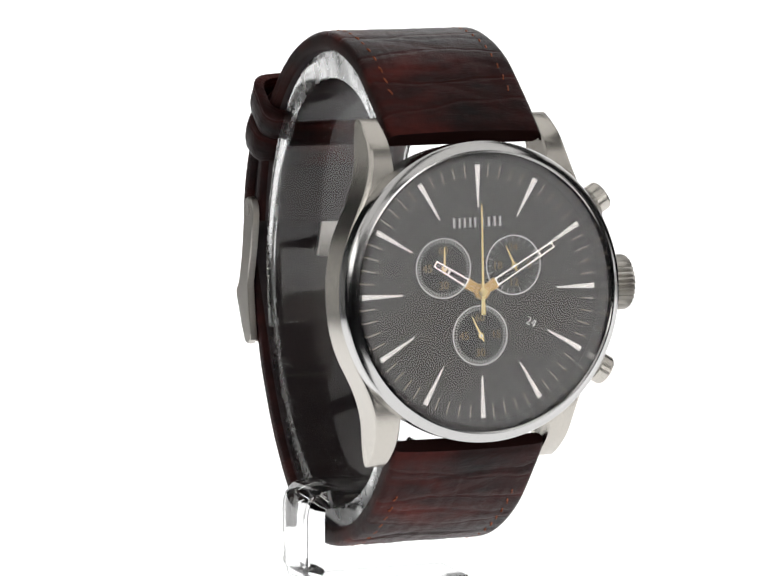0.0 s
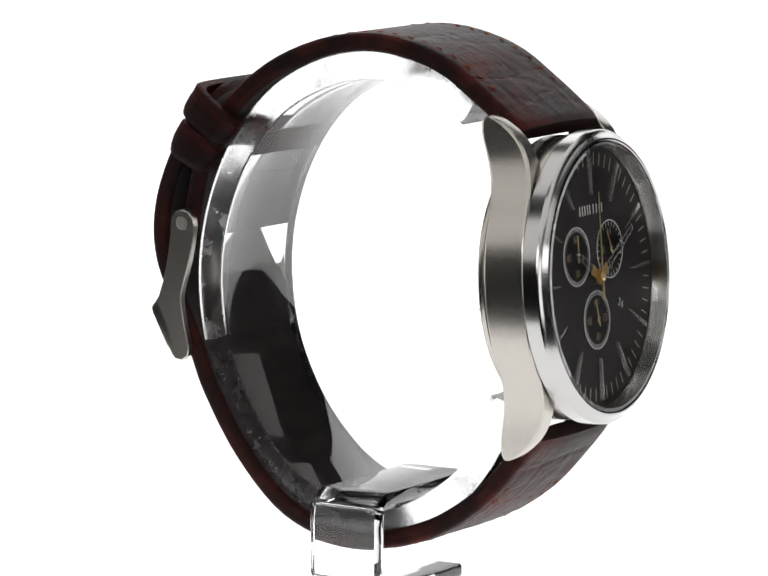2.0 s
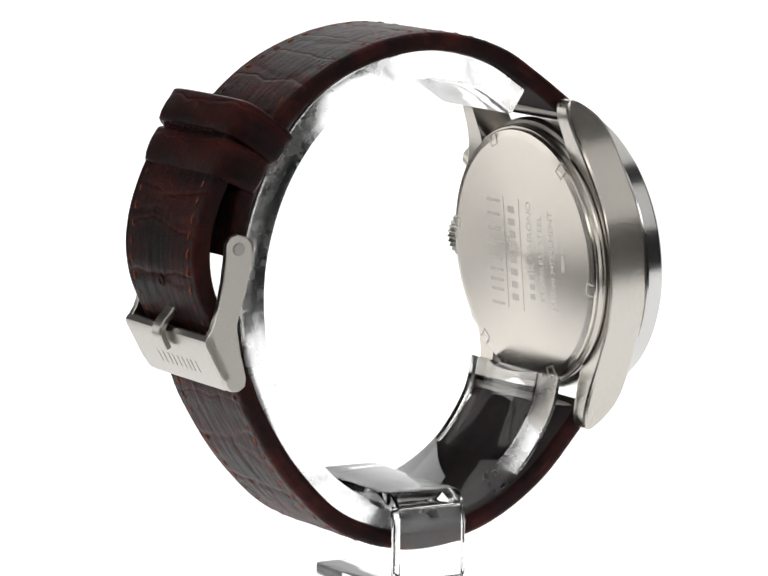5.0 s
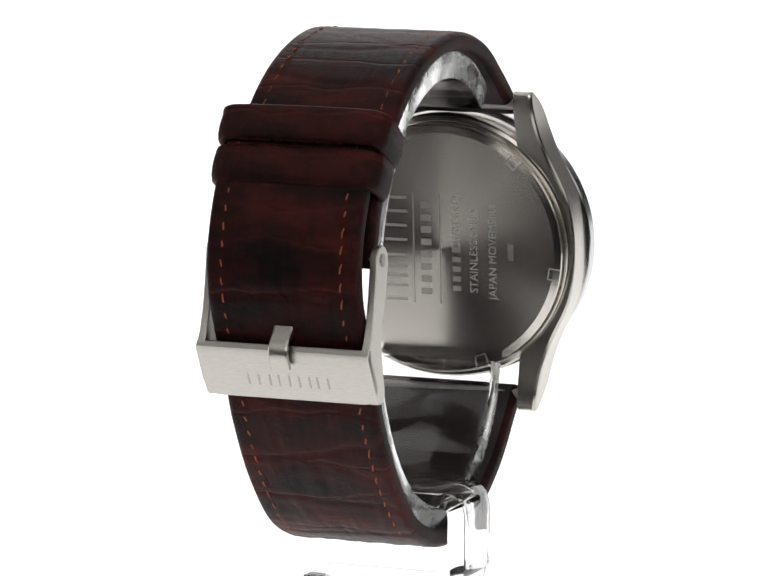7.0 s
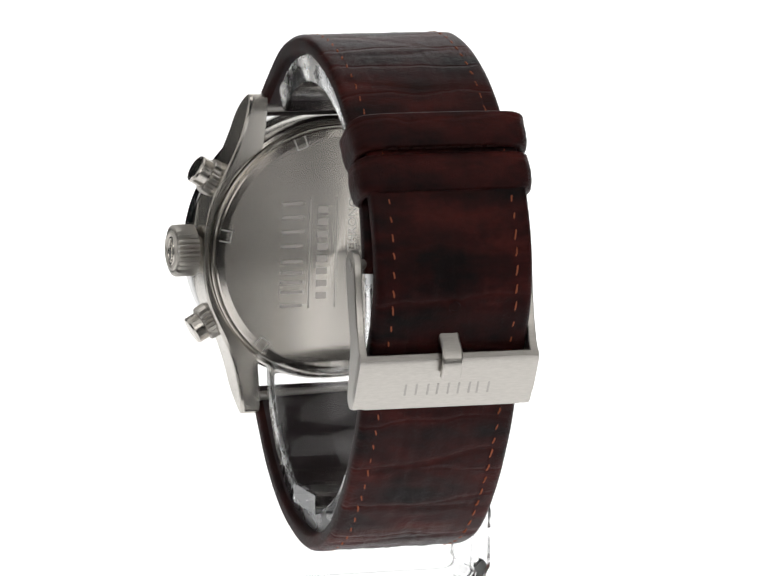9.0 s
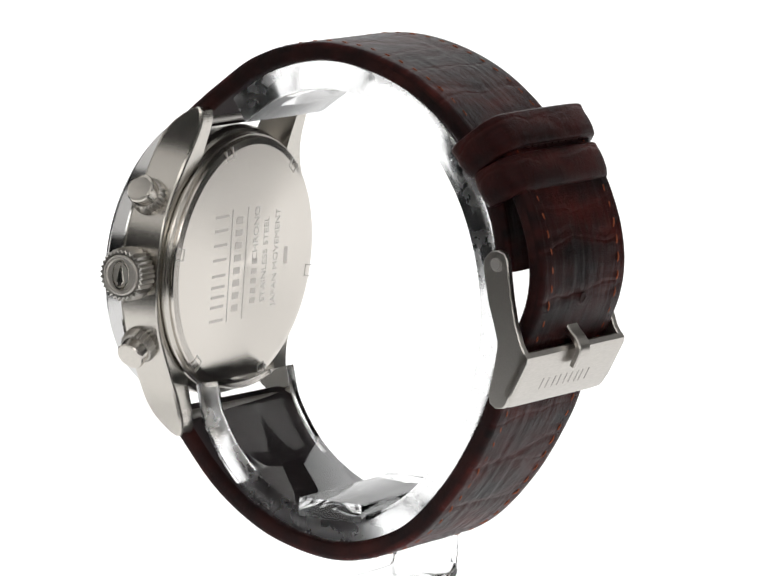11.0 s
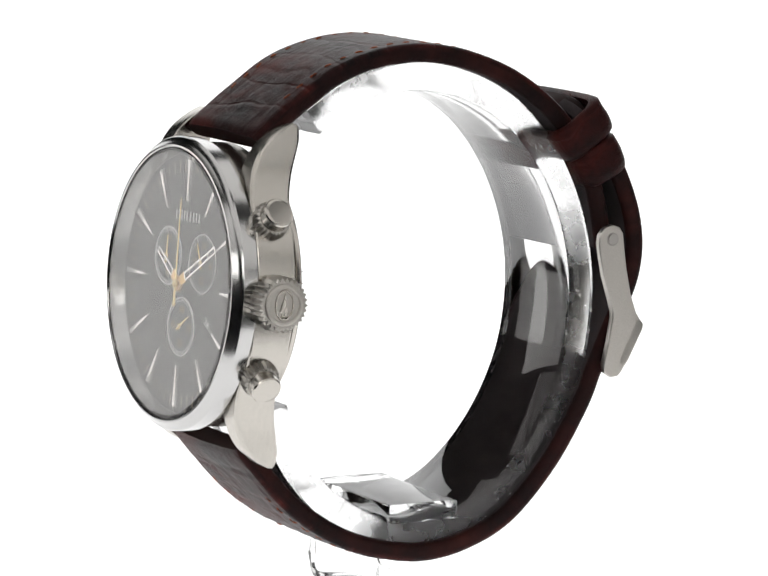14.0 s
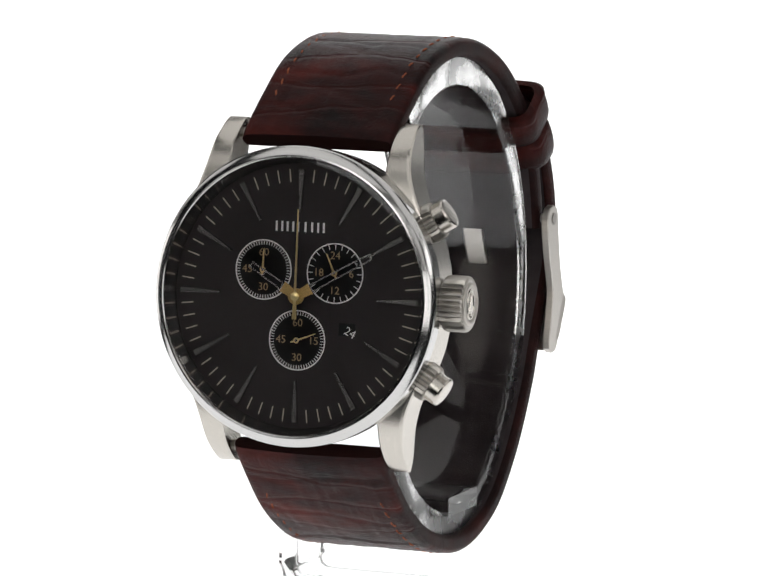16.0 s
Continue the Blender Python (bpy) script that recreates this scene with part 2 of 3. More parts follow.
# ------------------------------------------------------------------ the studio
def studio():
    # white sweep with added emission: flat table that curves up into the back
    white = glow("emissive_white", (1.0, 1.0, 1.0), SWEEP)
    bm = bmesh.new()
    prof = [(y, -0.003) for y in (-0.085, 0.2, 0.45, 0.7, 0.95)]
    for i in range(1, 13):
        a = radians(90 * i / 12)
        prof.append((0.95 + 0.5 * math.sin(a), 0.497 - 0.5 * math.cos(a)))
    prof += [(1.45, 1.15)]
    # the sheet widens towards the back
    wide = ([-0.085, 0.2, 0.45, 0.7, 0.95, 1.45], [-0.12, -0.15, -0.25, -0.36, -0.46, -0.60], [0.28, 0.31, 0.53, 0.74, 0.93, 0.95])

    def sheet(dz):
        left, right = ([float(np.interp(y, wide[0], wide[k])) for y, _ in prof] for k in (1, 2))
        return [[bm.verts.new((x, y, z + dz)) for x, (y, z) in zip(xs, prof)] for xs in (left, [-0.02] * len(prof), right)]
    front, back = sheet(0), sheet(-0.006)
    for k in range(len(prof) - 1):
        for c in (0, 1):
            bm.faces.new((front[c][k], front[c + 1][k], front[c + 1][k + 1], front[c][k + 1]))
            bm.faces.new((back[c][k], back[c][k + 1], back[c + 1][k + 1], back[c + 1][k]))
        for s in (0, 2):
            bm.faces.new((front[s][k], front[s][k + 1], back[s][k + 1], back[s][k]))
    for k in (0, len(prof) - 1):
        for c in (0, 1):
            bm.faces.new((front[c][k], front[c + 1][k], back[c + 1][k], back[c][k]))
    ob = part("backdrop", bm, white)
    tagged(ob, "seamless white photo sweep, given an even glow of its own", "backdrop", kind="structure")
    # turntable disc flush on the sweep, given the same emission to blend in
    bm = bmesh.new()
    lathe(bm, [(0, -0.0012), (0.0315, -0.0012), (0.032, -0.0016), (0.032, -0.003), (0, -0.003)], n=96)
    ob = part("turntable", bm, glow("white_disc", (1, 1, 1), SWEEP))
    tagged(ob, "flat white turntable disc on the white sweep, given the same glow", "turntable")
    # dark room round the set
    grey = paint("dark_wall", (0.018, 0.018, 0.02), 0.8, 0.1)
    for name, size, at in (("wall_north", (6, 0.1, 3.4), (0, 3.05, 0.7)), ("wall_south", (6, 0.1, 3.4), (0, -3.05, 0.7)),
                           ("wall_east", (0.1, 6, 3.4), (3.05, 0, 0.7)), ("wall_west", (0.1, 6, 3.4), (-3.05, 0, 0.7)),
                           ("floor", (6.2, 6.2, 0.1), (0, 0, -1.05)), ("ceiling", (6.2, 6.2, 0.1), (0, 0, 2.45))):
        bm = bmesh.new()
        box(bm, *size, Matrix.Translation(at))
        tagged(part(name, bm, grey, smooth=0), "dark matt studio surface", name.split("_")[0], kind="structure")
    # softboxes
    black = paint("softbox_black", (0.02, 0.02, 0.02), 0.6)
    for w, h, eye, target, power in LAMPS:
        at = look(eye, target)
        bm = bmesh.new()
        box(bm, w, h, 0.006, Matrix.Translation((0, 0, 0.0)), 0.002)
        lamp = part("softbox", bm, glow("softbox_white", (1.0, 0.985, 0.96), power))
        lamp.matrix_basis = at
        bm = bmesh.new()
        box(bm, w + 0.03, h + 0.03, 0.02, Matrix.Translation((0, 0, 0.0145)), 0.004)
        part("housing", bm, black, lamp)
        # boom from the housing up to the ceiling
        bm = bmesh.new()
        back = at @ Vector((0, 0, 0.02))
        lathe(bm, [(0, 0), (0.008, 0), (0.008, 2.4 - back.z), (0, 2.4 - back.z)], at.inverted() @ Matrix.Translation(back), 12)
        part("boom", bm, black, lamp)
        tagged(lamp, "white fabric softbox, lit, on a dark housing", "studio light", "studio softboxes")


# emission added to sweep and disc so that both render as clipped white
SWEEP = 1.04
# width, height, place, aim, strength
LAMPS = [
    (1.1, 0.9, (0, 0.15, 0.85), (0, 0, 0.05), 0.7),
    (1.3, 0.22, (0, -0.80, 0.35), (0, 0, 0.05), 2.4),
    (1.3, 0.5, (0, -0.62, 0.74), (0, 0, 0.05), 0.65),
    (1.1, 0.5, (-0.85, -0.1, 0.55), (0, 0, 0.05), 0.65),
    (1.1, 0.5, (0.85, -0.1, 0.55), (0, 0, 0.05), 0.65),
    (0.18, 0.42, (0.617, -0.556, 0.05), (0.013, -0.031, 0.05), 1.8),
    (0.41, 0.36, (-0.744, 0.293, 0.05), (0, 0, 0.05), 1.5),
]
studio()


# ------------------------------------------------------------------ the watch
LEAN = radians(4.4)
O = Vector((0, -34.1, 48.3))
TWIST = radians(2.3)
# case space in millimetres: u to 3 o'clock, v to 12 o'clock, w out of the dial
CASE = Matrix.Scale(MM, 4) @ Matrix.Translation(O) @ Matrix.Rotation(TWIST, 4, "Z") @ Matrix(((1, 0, 0, 0), (0, math.sin(LEAN), -math.cos(LEAN), 0), (0, math.cos(LEAN), math.sin(LEAN), 0), (0, 0, 0, 1)))


def case_at(u, v, w, turn=0.0):
    """Pose in watch space at a place of the case, turned clockwise on the dial; metres."""
    m = CASE @ Matrix.Translation((u, v, w)) @ Matrix.Rotation(radians(-turn), 4, "Z")
    loc, rot, _ = m.decompose()
    return Matrix.LocRotScale(loc, rot, None)


watch = new("wristwatch")
tagged(watch, "steel chronograph wristwatch, black dial, brown leather strap, on clear stand", "wristwatch")


def lerp_table(x, table):
    return float(np.interp(x, [a for a, _ in table], [b for _, b in table]))


def case_parts():
    # middle of the case: a turned drum
    bm = bmesh.new()
    lathe(bm, [(18.9, 0.2), (20.3, 0.9), (20.45, 0.6), (20.45, -5.6), (20.1, -6.2), (19.6, -6.4), (19.55, -7.2), (19.3, -7.5), (17.0, -7.55), (0, -7.55), (0, -0.8), (18.6, -0.8), (18.6, 0.2)], CASE, 128)
    body = part("case_body", bm, STEEL, watch, "brushed steel case middle")
    # flank rails that run out into the lugs
    outer = [(0, 20.6), (4, 20.35), (8, 19.5), (11, 18.1), (14, 16.6), (18, 15.3), (22, 14.8), (24, 14.6), (24.5, 14.5)]
    front = [(0, -0.5), (10, -0.5), (14, -0.65), (17, -1.05), (20, -2.1), (21.7, -3.2), (23.1, -4.8), (24.0, -6.2), (24.5, -7.4)]
    back = [(0, -6.7), (12, -6.7), (15, -7.0), (18, -7.7), (21, -8.6), (22.8, -9.0), (24.0, -8.9), (24.5, -8.3)]
    for side in (-1, 1):
        bm = bmesh.new()
        vs = [0, 1.5, 3, 4.5, 6, 7, 8, 9, 10, 11, 12, 13, 14, 15, 16, 17, 18, 19, 20, 21, 21.7, 22.4, 23.1, 23.7, 24.15, 24.4, 24.5]
        secs = []
        for v in [-q for q in reversed(vs[1:])] + vs:
            a = abs(v)
            uo, wf, wb = (sum(lerp_table(abs(a + d), tb) for d in np.linspace(-e, e, 9)) / 9 for tb in (outer, front, back) for e in [min(1.6, 24.5 - a)])
            ui = max(11.75, math.sqrt(max(0.0, 19.9 ** 2 - a * a)))
            c = min(0.5, (uo - ui) * 0.3, (wf - wb) * 0.3)
            ring = [(ui, wb), (uo - c, wb), (uo - 0.3 * c, wb + 0.3 * c), (uo, wb + c), (uo, wf - c), (uo - 0.3 * c, wf - 0.3 * c), (uo - c, wf), (ui + 0.4 * c, wf), (ui, wf - 0.4 * c)]
            secs.append([CASE @ Vector((side * u, v, w)) for u, w in ring])
        loft(bm, secs)
        part("lug_flank", bm, STEEL, watch, "brushed steel flank with two lugs", 19)
    # bezel
    bm = bmesh.new()
    lathe(bm, [(20.2, -0.7), (20.95, -0.55), (21.1, -0.35), (21.1, 1.75), (20.95, 2.0), (20.5, 2.3), (20.3, 2.55), (19.85, 3.0), (19.6, 3.05), (19.45, 2.9), (19.4, 2.2), (18.75, 0.6), (18.6, 0.02), (20.0, 0.02)], CASE, 160, closed=True)
    part("bezel", bm, BEZEL, watch, "polished steel bezel", 20)
    # crystal: slightly domed
    bm = bmesh.new()
    lathe(bm, [(0, 3.06), (18.8, 3.06), (19.3, 2.98), (19.42, 2.85), (19.42, 2.3), (0, 2.3)], CASE, 128)
    glass = part("crystal", bm, GLASS, watch, "clear flat watch crystal", 8.0)
    glass.visible_shadow = False
    # case back
    bm = bmesh.new()
    prof = [(0, -8.75)] + [(r, -8.75) for r in (4, 8, 12, 16)] + [(17.9, -8.74), (18.9, -8.5), (19.05, -8.3), (19.05, -7.6), (0, -7.6)]
    lathe(bm, prof, CASE, 128)
    back_ob = part("case_back", bm, STEEL_BACK, watch, "circular brushed steel case back with engraving", 10)
    bm = bmesh.new()
    lathe(bm, [(19.06, -7.5), (19.08, -7.95), (19.35, -7.95), (19.45, -7.5), (19.2, -7.45)], CASE, 128, closed=True)
    part("back_ring", bm, STEEL, back_ob, "polished ring round the case back")
    # wrench notches with bright cut edges
    for a in range(6):
        at = CASE @ Matrix.Rotation(radians(60 * a + 10), 4, "Z")
        bm = bmesh.new()
        for x, y, sx, sy in ((17.2, 0, 0.16, 1.7), (18.0, 0.85, 1.7, 0.16), (18.0, -0.85, 1.7, 0.16)):
            box(bm, sx, sy, 0.1, at @ Matrix.Translation((x, y, -8.74)))
        part("wrench_notch", bm, ENGRAVED, back_ob, "bright cut edge of a wrench notch", 0)
    return body, back_ob


case_body, case_back = case_parts()


def knurled(r, h, n, depth):
    """Profile ring of a fluted cylinder."""
    return [((r - (depth if i % 2 else 0)) * math.cos(math.pi * i / n), (r - (depth if i % 2 else 0)) * math.sin(math.pi * i / n)) for i in range(2 * n)]


def crown_parts():
    def out(angle, v, w):
        # z axis of the returned matrix points out of the case side
        return CASE @ Matrix.Rotation(radians(angle), 4, "Z") @ Matrix.Translation((0, v, w)) @ Matrix.Rotation(radians(90), 4, "Y")
    m = out(0, 0, -2.9)
    bm = bmesh.new()
    ring = knurled(3.95, 1, 30, 0.42)
    secs = [[m @ Vector((x * k, y * k, h)) for x, y in ring] for k, h in ((0.86, 20.9), (0.97, 21.0), (1.0, 21.3), (1.0, 23.9), (0.97, 24.2), (0.9, 24.35))]
    loft(bm, secs)
    crown = part("crown", bm, CROWN_STEEL, watch, "fluted steel crown", 22)
    bm = bmesh.new()
    lathe(bm, [(2.2, 20.0), (2.2, 20.95)], m, 32)
    lathe(bm, [(0, 24.4), (2.3, 24.42), (2.45, 24.62), (2.75, 24.64), (2.95, 24.55), (3.0, 24.3), (0, 24.3)], m, 48)
    part("crown_cap", bm, ROUGH_STEEL, crown, "blasted crown end", 12)
    # raised plain device on the crown end: an upright wedge in an oval rim
    bm = bmesh.new()
    q = m @ Matrix.Translation((0, 0, 24.42))
    for pts in ([(-0.75, -1.0), (0, 1.75), (0.75, -1.0), (0.25, -1.5), (-0.25, -1.5)], [(-0.55, -1.75), (0.55, -1.75), (0.4, -1.45), (-0.4, -1.45)]):
        loft(bm, [[q @ Vector((x, y, 0)) for x, y in pts], [q @ Vector((x * 0.75, y * 0.9, 0.22)) for x, y in pts]])
    part("crown_device", bm, STEEL, crown, "", 12)
    bm = bmesh.new()
    n = 40
    loft(bm, [[q @ Vector((1.45 * math.cos(2 * math.pi * i / n) * k, 2.15 * math.sin(2 * math.pi * i / n) * k, h)) for i in range(n)] for k, h in ((0.86, 0.0), (0.9, 0.14), (0.98, 0.14), (1.04, 0.0))], caps=False)
    part("crown_rim", bm, STEEL, crown, "", 40)
    for angle in (31, -31):
        m = out(angle, 0, -3.0)
        bm = bmesh.new()
        ring = knurled(2.75, 1, 24, 0.36)
        secs = [[m @ Vector((x * k, y * k, h)) for x, y in ring] for k, h in ((0.95, 18.6), (1.0, 19.6), (1.0, 22.2), (0.94, 22.5), (0.8, 22.6))]
        loft(bm, secs)
        pusher = part("pusher", bm, CROWN_STEEL, watch, "steel chronograph pusher with fluted collar", 22)
        bm = bmesh.new()
        lathe(bm, [(2.0, 22.4), (2.2, 22.65), (2.2, 24.2), (2.05, 24.45), (1.7, 24.55), (0, 24.6)], m, 40)
        part("button", bm, STEEL, pusher, "", 12)


crown_parts()


# ------------------------------------------------------------------ dial
def disc(bm, r, w, u=0.0, v=0.0, n=96, r0=0.0, thick=0.06):
    m = CASE @ Matrix.Translation((u, v, w))
    if r0:
        lathe(bm, [(r0, 0), (r, 0), (r, thick), (r0, thick)], m, n, closed=True)
    else:
        lathe(bm, [(0, thick), (r, thick), (r, 0), (0, 0)], m, n)


def dial_parts():
    bm = bmesh.new()
    disc(bm, 18.7, -0.3, thick=0.3)
    dial = part("dial", bm, DIAL, watch, "matt black dial with three small counters")
    # applied hour batons, roof-shaped, wider at the rim
    bm = bmesh.new()
    a, b = (0.17, -3.15), (0.5, 2.95)
    low = [Vector((-a[0], a[1], 0)), Vector((a[0], a[1], 0)), Vector((b[0], b[1], 0)), Vector((-b[0], b[1], 0))]
    lv = [bm.verts.new(q * MM) for q in low]
    top = [Vector((-a[0] * 0.6, a[1] + 0.08, 0.4)), Vector((a[0] * 0.6, a[1] + 0.08, 0.4)), Vector((b[0] * 0.8, b[1] - 0.08, 0.4)), Vector((-b[0] * 0.8, b[1] - 0.08, 0.4))]
    hv = [bm.verts.new(q * MM) for q in top]
    for i in range(4):
        j = (i + 1) % 4
        bm.faces.new((lv[i], lv[j], hv[j], hv[i]))
    bm.faces.new(lv)
    bm.faces.new(hv)
    bmesh.ops.recalc_face_normals(bm, faces=bm.faces[:])
    baton = bpy.data.meshes.new("hour_index")
    bm.to_mesh(baton)
    bm.free()
    baton.materials.append(INDEX_STEEL)
    for h in range(12):
        r = 14.9
        ang = 30 * h
        shared("hour_index", baton, dial, case_at(r * math.sin(radians(ang)), r * math.cos(radians(ang)), 0.005, ang))
    # minute track
    bm = bmesh.new()
    box(bm, 0.16 * MM, 1.8 * MM, 0.05 * MM)
    tick = bpy.data.meshes.new("minute_tick")
    bm.to_mesh(tick)
    bm.free()
    tick.materials.append(TICK)
    for k in range(60):
        if k % 5:
            ang = 6 * k
            r = 16.9
            shared("minute_tick", tick, dial, case_at(r * math.sin(radians(ang)), r * math.cos(radians(ang)), 0.02, ang))
    # counters
    for u, v, count, numbers in ((-5.38, 3.45, 60, ("60", "15", "30", "45")), (5.38, 3.45, 24, ("24", "6", "12", "18")), (0, -6.2, 60, ("60", "15", "30", "45"))):
        bm = bmesh.new()
        disc(bm, 4.05, -0.03, u, v, 64, thick=0.045)
        sub = part("counter", bm, SUBDIAL, dial, "small black counter with a fine white ring")
        bm = bmesh.new()
        disc(bm, 4.25, 0.0, u, v, 72, 4.07, 0.06)
        for k in range(count):
            ang = 360 * k / count
            long = 0.5 if count == 60 else 0.7
            r = 4.02 - long / 2
            box(bm, 0.11, long, 0.03, CASE @ Matrix.Translation((u, v, 0.03)) @ Matrix.Rotation(radians(-ang), 4, "Z") @ Matrix.Translation((0, r, 0)))
        part("counter_ring", bm, WHITE, dial, "fine white counter scale", 0)
        for k, s in enumerate(numbers):
            if s == "15" and u < 0:
                continue
            me = text_mesh(s, 1.55 * MM, 0.01 * MM)
            me.materials.append(NUMERAL)
            r = 2.45
            tagged(shared("numeral", me, dial, case_at(u + r * math.sin(radians(90 * k)), v + r * math.cos(radians(90 * k)), 0.035)), "bronze numeral " + s)
    # date
    me = text_mesh("24", 1.7 * MM, 0.01 * MM)
    me.materials.append(WHITE)
    bm = bmesh.new()
    box(bm, 2.5, 1.75, 0.03, CASE @ Matrix.Rotation(radians(-30), 4, "Z") @ Matrix.Translation((8.6, 0, 0.005)) @ Matrix.Rotation(radians(30), 4, "Z"))
    part("date_window", bm, SUBDIAL, dial, "black date window", 0)
    tagged(shared("date", me, dial, case_at(7.9, -4.75, 0.035, 27)), "white date numeral 24")
    # maker's mark as plain upright bars
    for x in (-3.6, -2.75, -1.95, -1.1, -0.35, 0.75, 1.75, 2.65, 3.5):
        bm = bmesh.new()
        box(bm, 0.3, 1.4, 0.04, CASE @ Matrix.Translation((x, 9.7, 0.03)))
        part("mark_bar", bm, WHITE, dial, "plain white printed bar", 0)
    return dial


dial = dial_parts()


def slab(bm, pts, z0, z1):
    loft(bm, [[Vector((x, y, z0)) * MM for x, y in pts], [Vector((x, y, z1)) * MM for x, y in pts]])


def hand(name, material, shapes, z, at, turn, label):
    """A hand whose pivot is its origin and that points along +y."""
    bm = bmesh.new()
    for pts in shapes:
        slab(bm, pts, z, z + 0.12)
    ob = part(name, bm, material, watch, label, 20)
    ob.matrix_basis = case_at(at[0], at[1], 0, turn)
    return ob


def bar(w0, y0, w1, y1):
    return [(-w0, y0), (w0, y0), (w1, y1), (-w1, y1)]


def outline(w0, y0, w1, y1, e):
    """Open baton: two rails and two end bars, with a bridge."""
    return [[(-w0, y0), (-w0 + e, y0), (-w1 + e, y1), (-w1, y1)], [(w0 - e, y0), (w0, y0), (w1, y1), (w1 - e, y1)],
            bar(w0 - e, y0, w0 - e, y0 + e), bar(w1 - e, y1 - e, w1 - e, y1), bar(w1 - e, y1 - 2.6, w1 - e, y1 - 2.3)]


def ring_pts(r, n=24):
    return [(r * math.cos(2 * math.pi * i / n), r * math.sin(2 * math.pi * i / n)) for i in range(n)]


HOUR, MINUTE = -59.0, 61.0
for nm, ang, y1, z in (("hour_hand", HOUR, 8.2, 0.75), ("minute_hand", MINUTE, 12.7, 1.0)):
    h = hand(nm, HAND_STEEL, outline(0.62, 2.5, 0.5, y1, 0.23), z, (0, 0), ang, "polished open baton hand")
    bm = bmesh.new()
    slab(bm, bar(0.55, -0.6, 0.8, 2.5), z, z + 0.1)
    slab(bm, ring_pts(1.15), z, z + 0.12)
    part("hand_root", bm, COPPER, h, "copper-gold root of the hand")
h = hand("chronograph_hand", GOLD, [bar(0.2, -3.2, 0.08, 12.2), bar(0.34, -3.2, 0.26, -1.0)], 1.3, (0, 0), 0.5, "slim gold chronograph hand")
bm = bmesh.new()
lathe(bm, [(0.6, 1.25 * 1), (0.6, 1.55), (0.3, 1.7), (0, 1.7)], Matrix.Scale(MM, 4), 24)
part("hub", bm, GOLD, h)


def small_hand(name, at, turn):
    ob = hand(name, GOLD, [bar(0.10, -0.9, 0.15, 0.0), bar(0.15, 0.0, 0.06, 3.0), ring_pts(0.42)], 0.3, at, turn, "small gold counter hand")
    bm = bmesh.new()
    lathe(bm, [(0.2, 0.4), (0.2, 0.52), (0, 0.52)], Matrix.Scale(MM, 4), 16)
    part("cap", bm, INDEX_STEEL, ob)
    return ob


small_hand("counter_hand", (-5.38, 3.45), 2)
small_hand("counter_hand", (5.38, 3.45), -24)
seconds_hand = small_hand("seconds_hand", (0, -6.2), -26.5)


# ------------------------------------------------------------------ engraving on the back
def back_parts():
    def at(x, y):
        # lines run upwards beside each other on the back
        return case_at(0, 0, -8.765) @ pose(0, 0, 0, 0, 180, 0) @ pose(0, 0, 0, 0, 0, 90) @ pose(x * MM, y * MM, 0)
    for body, size, x, y in (("CHRONO", 1.9, 4.2, -2.4), ("STAINLESS STEEL", 1.75, 0, -5.2), ("JAPAN MOVEMENT", 1.75, 0, -8.2)):
        me = text_mesh(body, size * MM, 0.01 * MM)
        me.materials.append(ENGRAVED)
        tagged(shared("engraved_line", me, case_back, at(x, y)), "engraved words " + body.lower())
    # maker's mark as plain strokes, the small rows as fine bars
    strokes = [(x, 7.2, 0.42, 3.5) for x in (-8.0, -5.9, -4.4, -2.9, -1.2, 1.2, 3.4, 5.6, 7.7)]
    strokes += [(-6 + 1.5 * k, -2.4, 0.8, 1.3) for k in range(5)]
    strokes += [(-6.6 + 1.9 * k, 2.4, 1.0, 1.7) for k in range(8)]
    strokes += [(0, 4.4, 17, 0.18), (0, 0.2, 17, 0.18), (0, -11.0, 2.6, 0.9)]
    for cx, cy, sx, sy in strokes:
        bm = bmesh.new()
        box(bm, sx * MM, sy * MM, 0.02 * MM)
        ob = part("engraved_mark", bm, ETCHED_BACK, case_back, "plain engraved bar", 0)
        ob.matrix_basis = at(cx, cy)


back_parts()


# ------------------------------------------------------------------ strap
def wrinkle(run, x, seed):
    """Relief of the embossed leather in millimetres: wrinkles along the strap, folds and plate creases across it."""
    h = 0.15 * noise.noise(Vector((run * 0.11, x * 0.95, seed))) + 0.07 * noise.noise(Vector((run * 0.3, x * 2.1, seed + 9)))
    h += 0.09 * noise.noise(Vector((run * 0.6, x * 0.10, seed + 4)))
    bend = 1.6 * noise.noise(Vector((run * 0.05, x * 0.16, seed + 2)))
    d = (run + bend + 0.12 * x * math.sin(run * 0.31)) % 8.7 - 4.35
    return h - 0.20 * math.exp(-(d / 0.42) ** 2)


